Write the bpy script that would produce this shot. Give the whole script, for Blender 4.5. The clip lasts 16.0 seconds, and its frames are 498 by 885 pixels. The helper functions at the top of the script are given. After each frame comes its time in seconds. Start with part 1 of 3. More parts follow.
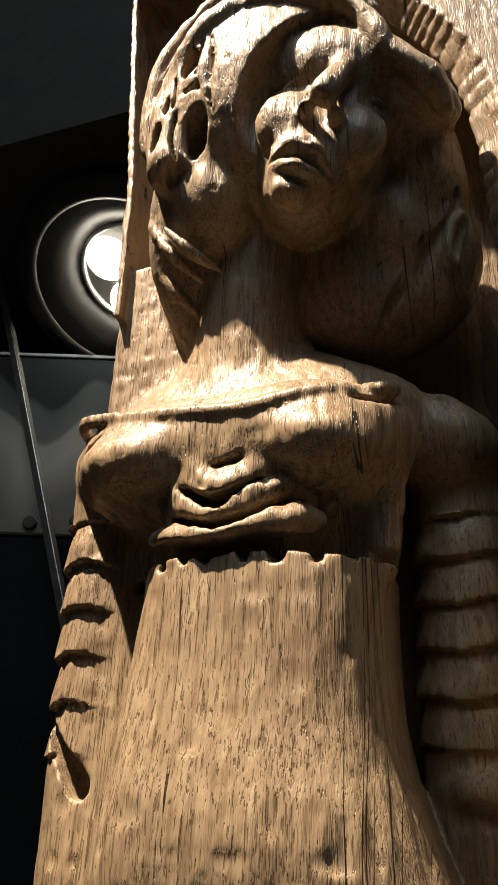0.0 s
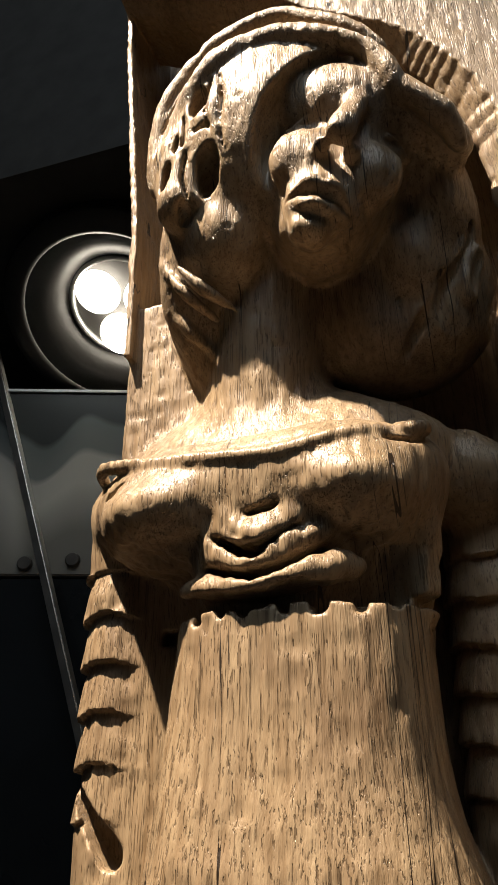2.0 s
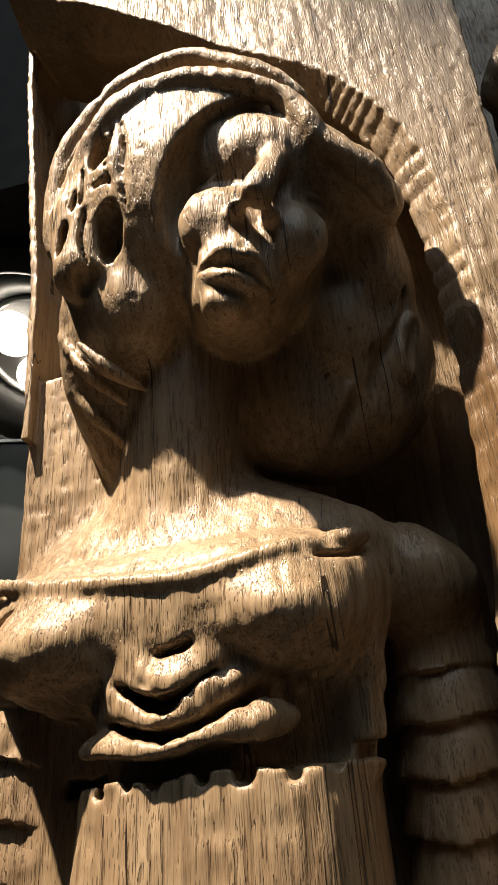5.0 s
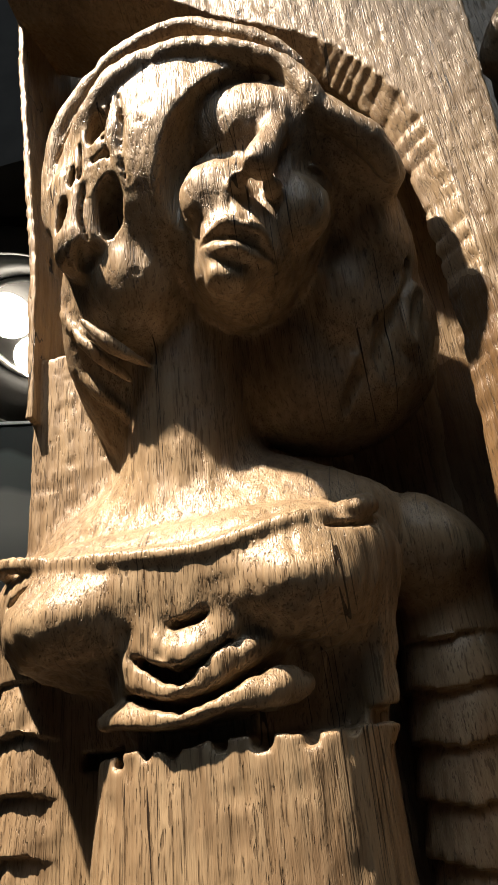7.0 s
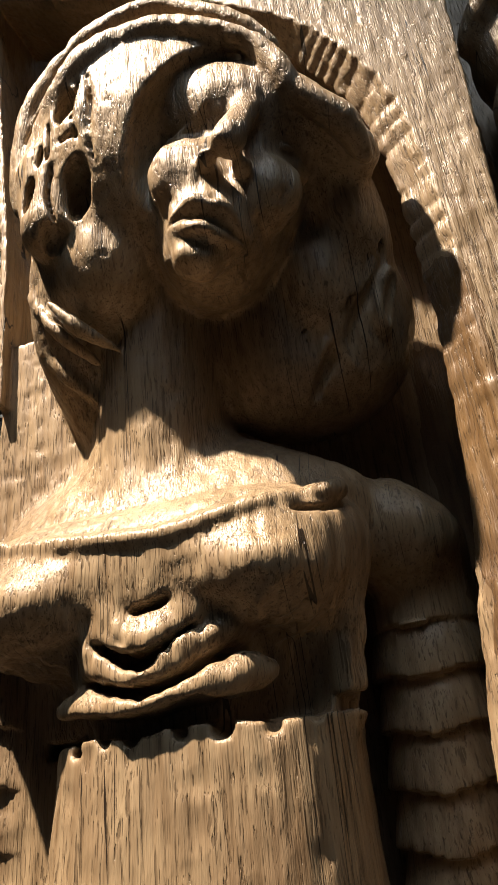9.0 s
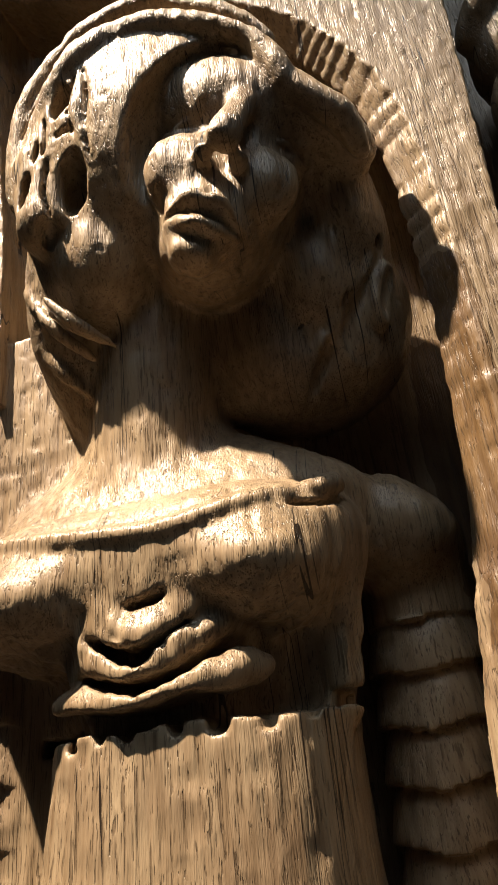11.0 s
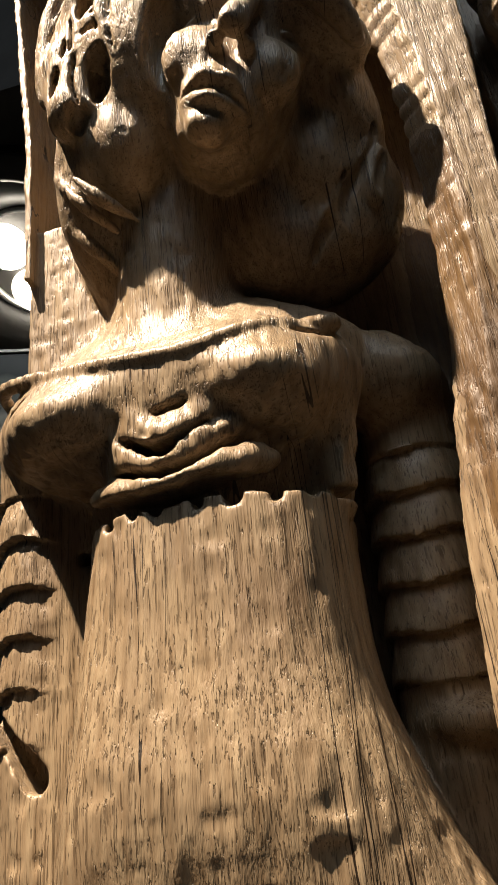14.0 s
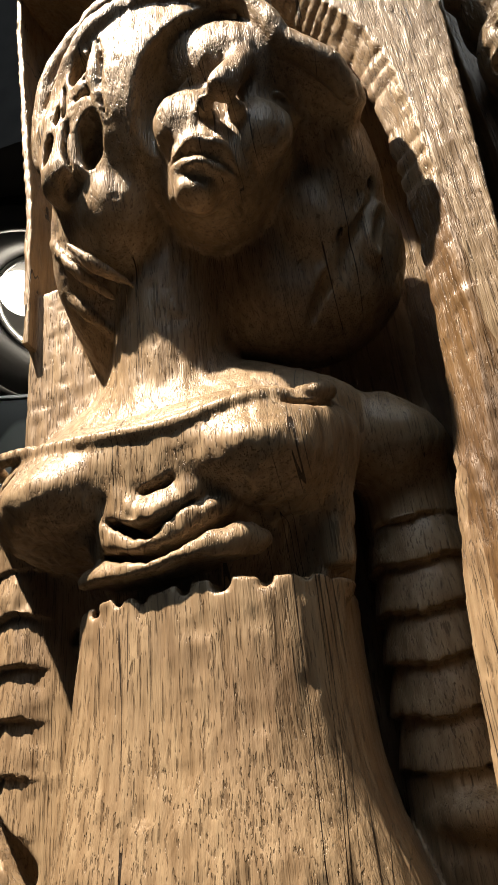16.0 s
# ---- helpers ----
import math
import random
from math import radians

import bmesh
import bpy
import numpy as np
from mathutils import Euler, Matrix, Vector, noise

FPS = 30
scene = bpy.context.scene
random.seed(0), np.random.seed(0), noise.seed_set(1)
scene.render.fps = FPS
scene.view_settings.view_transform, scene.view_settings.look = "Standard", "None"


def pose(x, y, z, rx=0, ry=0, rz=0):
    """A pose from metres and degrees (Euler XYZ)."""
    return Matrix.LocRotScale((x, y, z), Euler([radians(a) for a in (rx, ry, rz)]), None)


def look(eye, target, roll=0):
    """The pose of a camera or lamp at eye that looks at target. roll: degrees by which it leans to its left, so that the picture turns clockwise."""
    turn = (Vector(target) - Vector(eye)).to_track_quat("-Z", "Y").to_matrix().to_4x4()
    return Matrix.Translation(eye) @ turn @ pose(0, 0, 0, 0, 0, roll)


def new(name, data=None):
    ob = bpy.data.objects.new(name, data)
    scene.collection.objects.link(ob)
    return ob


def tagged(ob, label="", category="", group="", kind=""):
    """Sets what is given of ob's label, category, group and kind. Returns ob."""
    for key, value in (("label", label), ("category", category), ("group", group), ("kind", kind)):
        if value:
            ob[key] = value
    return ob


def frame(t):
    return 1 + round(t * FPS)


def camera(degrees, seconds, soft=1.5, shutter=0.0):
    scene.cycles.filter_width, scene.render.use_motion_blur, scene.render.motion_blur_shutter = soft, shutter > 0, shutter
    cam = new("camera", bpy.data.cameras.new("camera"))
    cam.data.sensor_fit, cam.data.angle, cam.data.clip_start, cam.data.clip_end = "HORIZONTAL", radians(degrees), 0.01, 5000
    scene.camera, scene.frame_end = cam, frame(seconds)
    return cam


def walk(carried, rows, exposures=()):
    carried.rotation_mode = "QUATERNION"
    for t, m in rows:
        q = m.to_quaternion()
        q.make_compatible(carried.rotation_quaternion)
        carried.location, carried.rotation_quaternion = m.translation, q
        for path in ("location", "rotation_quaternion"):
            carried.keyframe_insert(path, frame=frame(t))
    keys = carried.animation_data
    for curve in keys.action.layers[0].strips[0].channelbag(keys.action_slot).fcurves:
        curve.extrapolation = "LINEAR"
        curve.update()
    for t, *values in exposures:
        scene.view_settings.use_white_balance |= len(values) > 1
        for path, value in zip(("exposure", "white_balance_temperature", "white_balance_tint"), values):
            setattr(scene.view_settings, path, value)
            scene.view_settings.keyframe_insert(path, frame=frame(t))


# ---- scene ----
cam = camera(39.2, 16.0)
METRES, EYE, TILT, LEAN, TURN = 0.8, 1.5, 26.0, -2.0, 18.0
ROWS = [
    (0.0, 0.0, 0.0, 0.0, 0.0, 0.0, 0.0),
    (0.5, -0.007, -0.0106, 0.0303, -1.56, 1.65, 1.45),
    (1.0, -0.0536, 0.0037, 0.0293, -0.82, 1.45, 1.53),
    (1.5, -0.0621, 0.0165, 0.0425, -1.17, 1.98, 1.57),
    (2.0, -0.0636, 0.0268, 0.0258, -1.8, 1.97, 1.6),
    (2.5, -0.0559, 0.0334, 0.0235, -2.08, 2.01, 1.54),
    (3.0, -0.0099, 0.0493, 0.034, -4.74, 2.39, 1.45),
    (3.5, -0.0063, 0.1098, 0.0493, -6.6, 1.24, 1.9),
    (4.0, -0.0181, 0.1563, 0.0921, -5.98, 1.74, 2.23),
    (4.5, -0.0208, 0.1435, 0.1371, -6.24, 3.06, 2.88),
    (7.0, -0.0376, 0.1436, 0.1308, -6.98, 1.26, 4.76),
    (7.5, -0.028, 0.1479, 0.118, -7.04, 1.22, 4.85),
    (8.0, -0.0254, 0.1536, 0.1169, -7.02, 1.19, 4.78),
    (8.5, -0.0232, 0.1543, 0.1319, -7.15, 1.45, 4.81),
    (9.0, -0.008, 0.1571, 0.1114, -7.52, 1.13, 4.79),
    (11.5, -0.0032, 0.1594, 0.1065, -7.59, 1.09, 4.88),
    (12.0, 0.0027, 0.1625, 0.1091, -7.68, 1.19, 4.91),
    (12.5, 0.0074, 0.1699, 0.0783, -7.79, 0.4, 4.91),
    (13.0, -0.0054, 0.1199, 0.0838, -7.26, 2.49, 5.24),
    (13.5, -0.0296, 0.0742, -0.0088, -7.19, 1.49, 5.01),
    (14.0, -0.0357, 0.0536, -0.0658, -6.97, -0.29, 5.15),
    (14.5, -0.013, 0.0662, 0.0156, -7.28, 1.65, 5.12),
    (15.0, -0.01, 0.0983, 0.0745, -7.14, 2.55, 5.11),
    (15.5, 0.0052, 0.0635, 0.0029, -6.44, 1.89, 5.86),
    (16.0, 0.0151, 0.0749, -0.0111, -4.56, 1.87, 6.17),
]
walk(cam, [(t, pose(0, 0, EYE, TILT, LEAN, TURN) @ pose(METRES * x, METRES * y, METRES * z, 90 + pitch, roll, yaw)) for t, x, y, z, yaw, pitch, roll in ROWS])

# ---------------------------------------------------------------- light
KEY_AT = (-1.60, -1.05, 6.10)
world = bpy.data.worlds.new("gallery_dark")
scene.world = world
world.use_nodes = True
world.node_tree.nodes["Background"].inputs["Color"].default_value = (0.30, 0.36, 0.42, 1)
world.node_tree.nodes["Background"].inputs["Strength"].default_value = 0.05
scene.view_settings.exposure = 0.0


def spot(name, at, target, watts, degrees, radius, colour, blend=0.4):
    data = bpy.data.lights.new(name, "SPOT")
    data.energy, data.spot_size, data.spot_blend = watts, radians(degrees), blend
    data.shadow_soft_size, data.color = radius, colour
    ob = new(name, data)
    ob.matrix_world = look(at, target)
    return ob


spot("key_spot", KEY_AT, (-0.16, 0.60, 1.52), 4700, 21.5, 0.055, (1.0, 0.805, 0.61), 1.0)
# added soft fill for the hall's general light; no such lamp is in view
soft = bpy.data.lights.new("hall_fill", "AREA")
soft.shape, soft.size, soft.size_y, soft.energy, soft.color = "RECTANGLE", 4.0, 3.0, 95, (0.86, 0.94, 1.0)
new("hall_fill", soft).matrix_world = look((0.4, -2.2, 6.3), (0.2, -1.6, 0))


# ---------------------------------------------------------------- materials
def material(name):
    m = bpy.data.materials.new(name)
    m.use_nodes = True
    nt = m.node_tree
    return m, nt, nt.nodes["Principled BSDF"]


def node(nt, kind, **values):
    n = nt.nodes.new(kind)
    for key, value in values.items():
        n.inputs[key.replace("_", " ")].default_value = value
    return n


def ramp(nt, source, stops):
    r = nt.nodes.new("ShaderNodeValToRGB")
    while len(r.color_ramp.elements) < len(stops):
        r.color_ramp.elements.new(0.5)
    for e, (at, c) in zip(r.color_ramp.elements, stops):
        e.position, e.color = at, (*c, 1) if len(c) == 3 else c
    nt.links.new(source, r.inputs["Fac"])
    return r.outputs["Color"]


def mix(nt, fac, a, b, kind="MIX"):
    m = nt.nodes.new("ShaderNodeMix")
    m.data_type, m.blend_type = "RGBA", kind
    for value, socket in ((fac, m.inputs[0]), (a, m.inputs[6]), (b, m.inputs[7])):
        if isinstance(value, (int, float)):
            socket.default_value = value
        elif isinstance(value, tuple):
            socket.default_value = (*value, 1)
        else:
            nt.links.new(value, socket)
    return m.outputs[2]


def maths(nt, op, a, b=None):
    m = nt.nodes.new("ShaderNodeMath")
    m.operation = op
    for i, value in enumerate((a, b)):
        if value is None:
            continue
        if isinstance(value, (int, float)):
            m.inputs[i].default_value = value
        else:
            nt.links.new(value, m.inputs[i])
    return m.outputs[0]


def place(nt, scale, shift=(0, 0, 0)):
    c = nt.nodes.new("ShaderNodeTexCoord")
    m = nt.nodes.new("ShaderNodeMapping")
    m.inputs["Scale"].default_value, m.inputs["Location"].default_value = scale, shift
    nt.links.new(c.outputs["Object"], m.inputs["Vector"])
    return m.outputs["Vector"]


def noise_at(nt, vector, scale, detail=4.0, rough=0.55):
    n = node(nt, "ShaderNodeTexNoise", Scale=scale, Detail=detail, Roughness=rough)
    nt.links.new(vector, n.inputs["Vector"])
    return n.outputs["Fac"]


def old_oak():
    m, nt, b = material("old_oak")
    grain = noise_at(nt, place(nt, (46, 46, 2.6)), 3.0, 4, 0.55)
    blotch = noise_at(nt, place(nt, (1, 1, 0.6)), 8.0, 5, 0.62)
    patch = noise_at(nt, place(nt, (1, 1, 0.7), (4, 2, 9)), 16.0, 3, 0.5)
    base = ramp(nt, grain, [(0.30, (0.205, 0.143, 0.083)), (0.50, (0.298, 0.222, 0.140)), (0.70, (0.350, 0.270, 0.174))])
    stain = ramp(nt, blotch, [(0.36, (0.48, 0.40, 0.33)), (0.50, (0.95, 0.93, 0.90)), (0.60, (1.0, 0.98, 0.94))])
    col = mix(nt, 0.6, base, stain, "MULTIPLY")

    # brown heartwood laid bare where the edge of the post has split away
    where = nt.nodes.new("ShaderNodeSeparateXYZ")
    nt.links.new(place(nt, (1, 1, 1)), where.inputs[0])
    edge = maths(nt, "ADD", where.outputs["X"], maths(nt, "MULTIPLY", maths(nt, "SUBTRACT", patch, 0.5), 0.05))
    split = maths(nt, "MULTIPLY", maths(nt, "MULTIPLY", maths(nt, "GREATER_THAN", edge, 0.035), maths(nt, "LESS_THAN", edge, 0.096)),
                  maths(nt, "LESS_THAN", maths(nt, "ADD", where.outputs["Z"], maths(nt, "MULTIPLY", patch, 0.2)), 2.18))
    col = mix(nt, split, col, mix(nt, 1.0, col, (0.52, 0.43, 0.32), "MULTIPLY"))

    # short dark pores, finer in some places than in others
    pores = noise_at(nt, place(nt, (430, 430, 30)), 1.6, 2, 0.5)
    pore = ramp(nt, maths(nt, "ADD", pores, maths(nt, "MULTIPLY", maths(nt, "SUBTRACT", patch, 0.5), 0.35)), [(0.33, (1, 1, 1)), (0.38, (0, 0, 0))])
    col = mix(nt, maths(nt, "MULTIPLY", pore, 0.6), col, (0.05, 0.032, 0.018))
    # fibres
    fibre = noise_at(nt, place(nt, (150, 150, 4.5)), 2.2, 3, 0.55)
    line = ramp(nt, fibre, [(0.35, (1, 1, 1)), (0.41, (0, 0, 0))])
    col = mix(nt, maths(nt, "MULTIPLY", line, 0.65), col, (0.09, 0.058, 0.032))
    # long drying cracks that follow the grain
    lines = noise_at(nt, place(nt, (40, 1.5, 0.4), (5, 2, 1)), 1.3, 1, 0.4)
    gate = noise_at(nt, place(nt, (9, 9, 4), (3, 1, 7)), 1.5, 3)
    width = maths(nt, "MULTIPLY", maths(nt, "MAXIMUM", maths(nt, "SUBTRACT", gate, 0.42), 0.0), 0.018)
    crack = maths(nt, "LESS_THAN", maths(nt, "ABSOLUTE", maths(nt, "SUBTRACT", lines, 0.5)), width)
    col = mix(nt, crack, col, (0.02, 0.013, 0.008))
    # shallow facets left by the gouge
    cell = nt.nodes.new("ShaderNodeTexVoronoi")
    cell.feature = "SMOOTH_F1"
    cell.inputs["Smoothness"].default_value = 0.2
    cell.inputs["Scale"].default_value = 1.0
    nt.links.new(place(nt, (58, 58, 36)), cell.inputs["Vector"])
    nt.links.new(col, b.inputs["Base Color"])
    gloss = ramp(nt, blotch, [(0.3, (0.52, 0.52, 0.52)), (0.65, (0.31, 0.31, 0.31))])
    nt.links.new(gloss, b.inputs["Roughness"])
    height = maths(nt, "ADD", maths(nt, "MULTIPLY", patch, 0.35), maths(nt, "MULTIPLY", grain, 0.5))
    height = maths(nt, "ADD", height, maths(nt, "MULTIPLY", cell.outputs["Distance"], 0.6))
    height = maths(nt, "ADD", height, maths(nt, "MULTIPLY", pores, 0.35))
    height = maths(nt, "SUBTRACT", height, maths(nt, "MULTIPLY", pore, 0.35))
    height = maths(nt, "SUBTRACT", height, maths(nt, "MULTIPLY", line, 0.3))
    height = maths(nt, "SUBTRACT", height, maths(nt, "MULTIPLY", crack, 1.2))
    bump = node(nt, "ShaderNodeBump", Strength=0.75, Distance=0.003)
    nt.links.new(height, bump.inputs["Height"])
    nt.links.new(bump.outputs["Normal"], b.inputs["Normal"])
    return m


def plain(name, colour, rough, metal=0.0, speck=0.25, scale=14.0):
    m, nt, b = material(name)
    n = noise_at(nt, place(nt, (1, 1, 1)), scale, 5)
    lo = tuple(c * (1 - speck) for c in colour)
    hi = tuple(min(1, c * (1 + speck)) for c in colour)
    nt.links.new(ramp(nt, n, [(0.3, lo), (0.7, hi)]), b.inputs["Base Color"])
    b.inputs["Roughness"].default_value, b.inputs["Metallic"].default_value = rough, metal
    return m


def glow(name, colour, strength):
    m, nt, b = material(name)
    b.inputs["Emission Color"].default_value, b.inputs["Emission Strength"].default_value = (*colour, 1), strength
    return m


OAK = old_oak()
BLACK = plain("black_paint", (0.055, 0.055, 0.052), 0.7)
TRIM = plain("black_lamp_trim", (0.014, 0.013, 0.012), 0.5)
STEEL = plain("dark_steel", (0.55, 0.55, 0.53), 0.30, 0.9)
LED = glow("lit_led", (1.0, 0.90, 0.74), 18)
FLOOR = plain("dark_floor", (0.16, 0.155, 0.15), 0.5)


# ---------------------------------------------------------------- shared mesh helpers
def part(name, bm, mat, parent=None, label="", smooth=False):
    me = bpy.data.meshes.new(name)
    bm.normal_update()
    bm.to_mesh(me)
    bm.free()
    if smooth:
        me.polygons.foreach_set("use_smooth", [True] * len(me.polygons))
    me.materials.append(mat)
    ob = new(name, me)
    if parent:
        ob.parent = parent
    if label:
        tagged(ob, label)
    return ob


def box(x0, x1, y0, y1, z0, z1, bevel=0.0):
    bm = bmesh.new()
    bmesh.ops.create_cube(bm, size=1)
    bmesh.ops.transform(bm, verts=bm.verts, matrix=Matrix.LocRotScale(((x0 + x1) / 2, (y0 + y1) / 2, (z0 + z1) / 2), None, (x1 - x0, y1 - y0, z1 - z0)))
    if bevel:
        bmesh.ops.bevel(bm, geom=bm.edges, offset=bevel, segments=2, affect="EDGES")
    return bm


# ---------------------------------------------------------------- the room
tagged(part("floor", box(-5, 5, -4, 5, -0.1, 0), FLOOR), kind="structure")
tagged(part("wall_south", box(-5, 5, -4.2, -4, 0, 6.4), BLACK), kind="structure")
tagged(part("wall_north", box(-5, 5, 5, 5.2, 0, 6.4), BLACK), kind="structure")
tagged(part("wall_west", box(-5.2, -5, -4, 5, 0, 6.4), BLACK), kind="structure")
tagged(part("wall_east", box(5, 5.2, -4, 5, 0, 6.4), BLACK), kind="structure")
tagged(part("ceiling", box(-5, 5, -4, 5, 6.4, 6.5), BLACK), kind="structure")


# dropped ceiling behind the post, with a deep round downlight
tagged(part("ceiling_bulkhead", box(-5, 5, 1.02, 5, 2.97, 6.4), plain("soot_black_paint", (0.030, 0.030, 0.028), 0.8)), kind="structure")


def ball(r, squash=1.0):
    bm = bmesh.new()
    bmesh.ops.create_uvsphere(bm, u_segments=32, v_segments=16, radius=r)
    bmesh.ops.scale(bm, verts=bm.verts, vec=(1, 1, squash))
    return bm


def turned(profile, n=64):
    """A turned solid from (radius, height) pairs, closed by its own outline."""
    bm = bmesh.new()
    rings = [[bm.verts.new((r * math.cos(2 * math.pi * i / n), r * math.sin(2 * math.pi * i / n), z)) for i in range(n)] for r, z in profile]
    for a, b in zip(rings, rings[1:] + rings[:1]):
        for i in range(n):
            bm.faces.new((a[i], a[(i + 1) % n], b[(i + 1) % n], b[i]))
    bmesh.ops.recalc_face_normals(bm, faces=bm.faces)
    return bm


def downlight(at):
    lamp = new("downlight")
    lamp.matrix_world = pose(*at, -26, 0, 0) @ Matrix.Scale(1.08, 4)
    part("can", turned([(0.296, 0.02), (0.302, 0.02), (0.302, 0.17), (0.296, 0.17)]), TRIM, lamp)
    part("trim_ring", turned([(0.245, 0.02), (0.296, 0.02), (0.302, 0.010), (0.296, 0.0), (0.250, -0.008), (0.240, 0.0)]), TRIM, lamp, smooth=True)
    part("cone", turned([(0.240, 0.0), (0.150, 0.090), (0.150, 0.10), (0.250, 0.02)]), TRIM, lamp, smooth=True)
    part("bezel", turned([(0.138, 0.080), (0.150, 0.088), (0.150, 0.12), (0.138, 0.12)]), STEEL, lamp, "bright steel bezel", True)
    part("back_plate", turned([(0.0005, 0.105), (0.145, 0.105), (0.145, 0.125), (0.0005, 0.125)]), TRIM, lamp)
    for k in range(3):
        a = radians(90 + 120 * k + 22)
        led = part("led", ball(0.062, 0.5), LED, lamp, "glowing warm white led lens", True)
        led.location = (0.077 * math.cos(a), 0.077 * math.sin(a), 0.080)
    return tagged(lamp, "round black ceiling downlight with three lit led lenses", "downlight")


downlight((-0.885, 1.41, 2.765))

# glazed wall panels behind the post, with a slanting steel bar

def painted_reflection():
    m, nt, b = material("painted_reflection_panel")
    at = place(nt, (1, 1, 1))
    xyz = nt.nodes.new("ShaderNodeSeparateXYZ")
    nt.links.new(at, xyz.inputs[0])
    # the pale wavy reflection on the glass is painted into the base colour
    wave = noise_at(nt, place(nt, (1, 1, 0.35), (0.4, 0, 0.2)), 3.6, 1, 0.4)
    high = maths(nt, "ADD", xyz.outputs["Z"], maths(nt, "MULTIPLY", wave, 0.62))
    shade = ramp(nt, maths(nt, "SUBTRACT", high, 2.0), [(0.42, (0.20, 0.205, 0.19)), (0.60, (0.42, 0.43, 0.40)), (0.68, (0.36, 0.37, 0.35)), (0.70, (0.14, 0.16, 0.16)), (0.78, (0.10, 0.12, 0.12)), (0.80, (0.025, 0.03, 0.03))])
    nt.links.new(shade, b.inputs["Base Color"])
    b.inputs["Roughness"].default_value = 0.2
    return m


PAINTED_REFLECTION = painted_reflection()
DARK_GLASS = plain("dark_glass", (0.012, 0.015, 0.018), 0.08, 0, 0.4, 2.0)
ALONG = Matrix.Translation((-1.05, 1.48, 0)) @ Matrix.Rotation(radians(18.7), 4, "Z")
upper = part("wall_panel", box(-1.6, 1.2, 0, 0.03, 2.06, 2.60, 0.004), PAINTED_REFLECTION)
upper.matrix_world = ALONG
tagged(upper, "glossy grey panel with a pale wavy reflection painted into its colour", "panel")
lower = part("wall_panel", box(-1.6, 1.2, 0, 0.03, 0.0, 2.052, 0.004), DARK_GLASS)
lower.matrix_world = ALONG
tagged(lower, "dark glossy glazed panel", "panel")
rail = part("steel_rail", box(-1.6, 1.2, -0.004, 0.03, 2.602, 2.612, 0.001), STEEL)
rail.matrix_world = ALONG
tagged(rail, "thin steel rail along the top of the panels", "rail")
for bx, bz in ((0.07, 2.10), (-0.05, 2.09)):
    stud = part("stud", turned([(0.0005, 0.0), (0.016, 0.0), (0.019, 0.006), (0.019, 0.012), (0.0005, 0.012)], 24), BLACK)
    stud.matrix_world = ALONG @ Matrix.Translation((bx, -0.012, bz)) @ Matrix.Rotation(radians(-90), 4, "X")
    tagged(stud, "small black round stud fixed to the panel", "stud", "studs on the panel")
steel_bar = part("steel_bar", box(-0.011, 0.011, -0.012, 0.012, -1.2, 0.80, 0.003), STEEL)
steel_bar.matrix_world = Matrix.Translation((-1.07, 1.42, 2.21)) @ Matrix.Rotation(radians(-21.2), 4, "Y")
tagged(steel_bar, "slim brushed steel bar leaning across the glazed panels", "bar")


# ---------------------------------------------------------------- carving kit: fields in a grid, then a skin over them
STEP = 0.0029
LOW, HIGH = np.array((-0.53, 0.455, 1.24)), np.array((0.20, 0.98, 2.98))


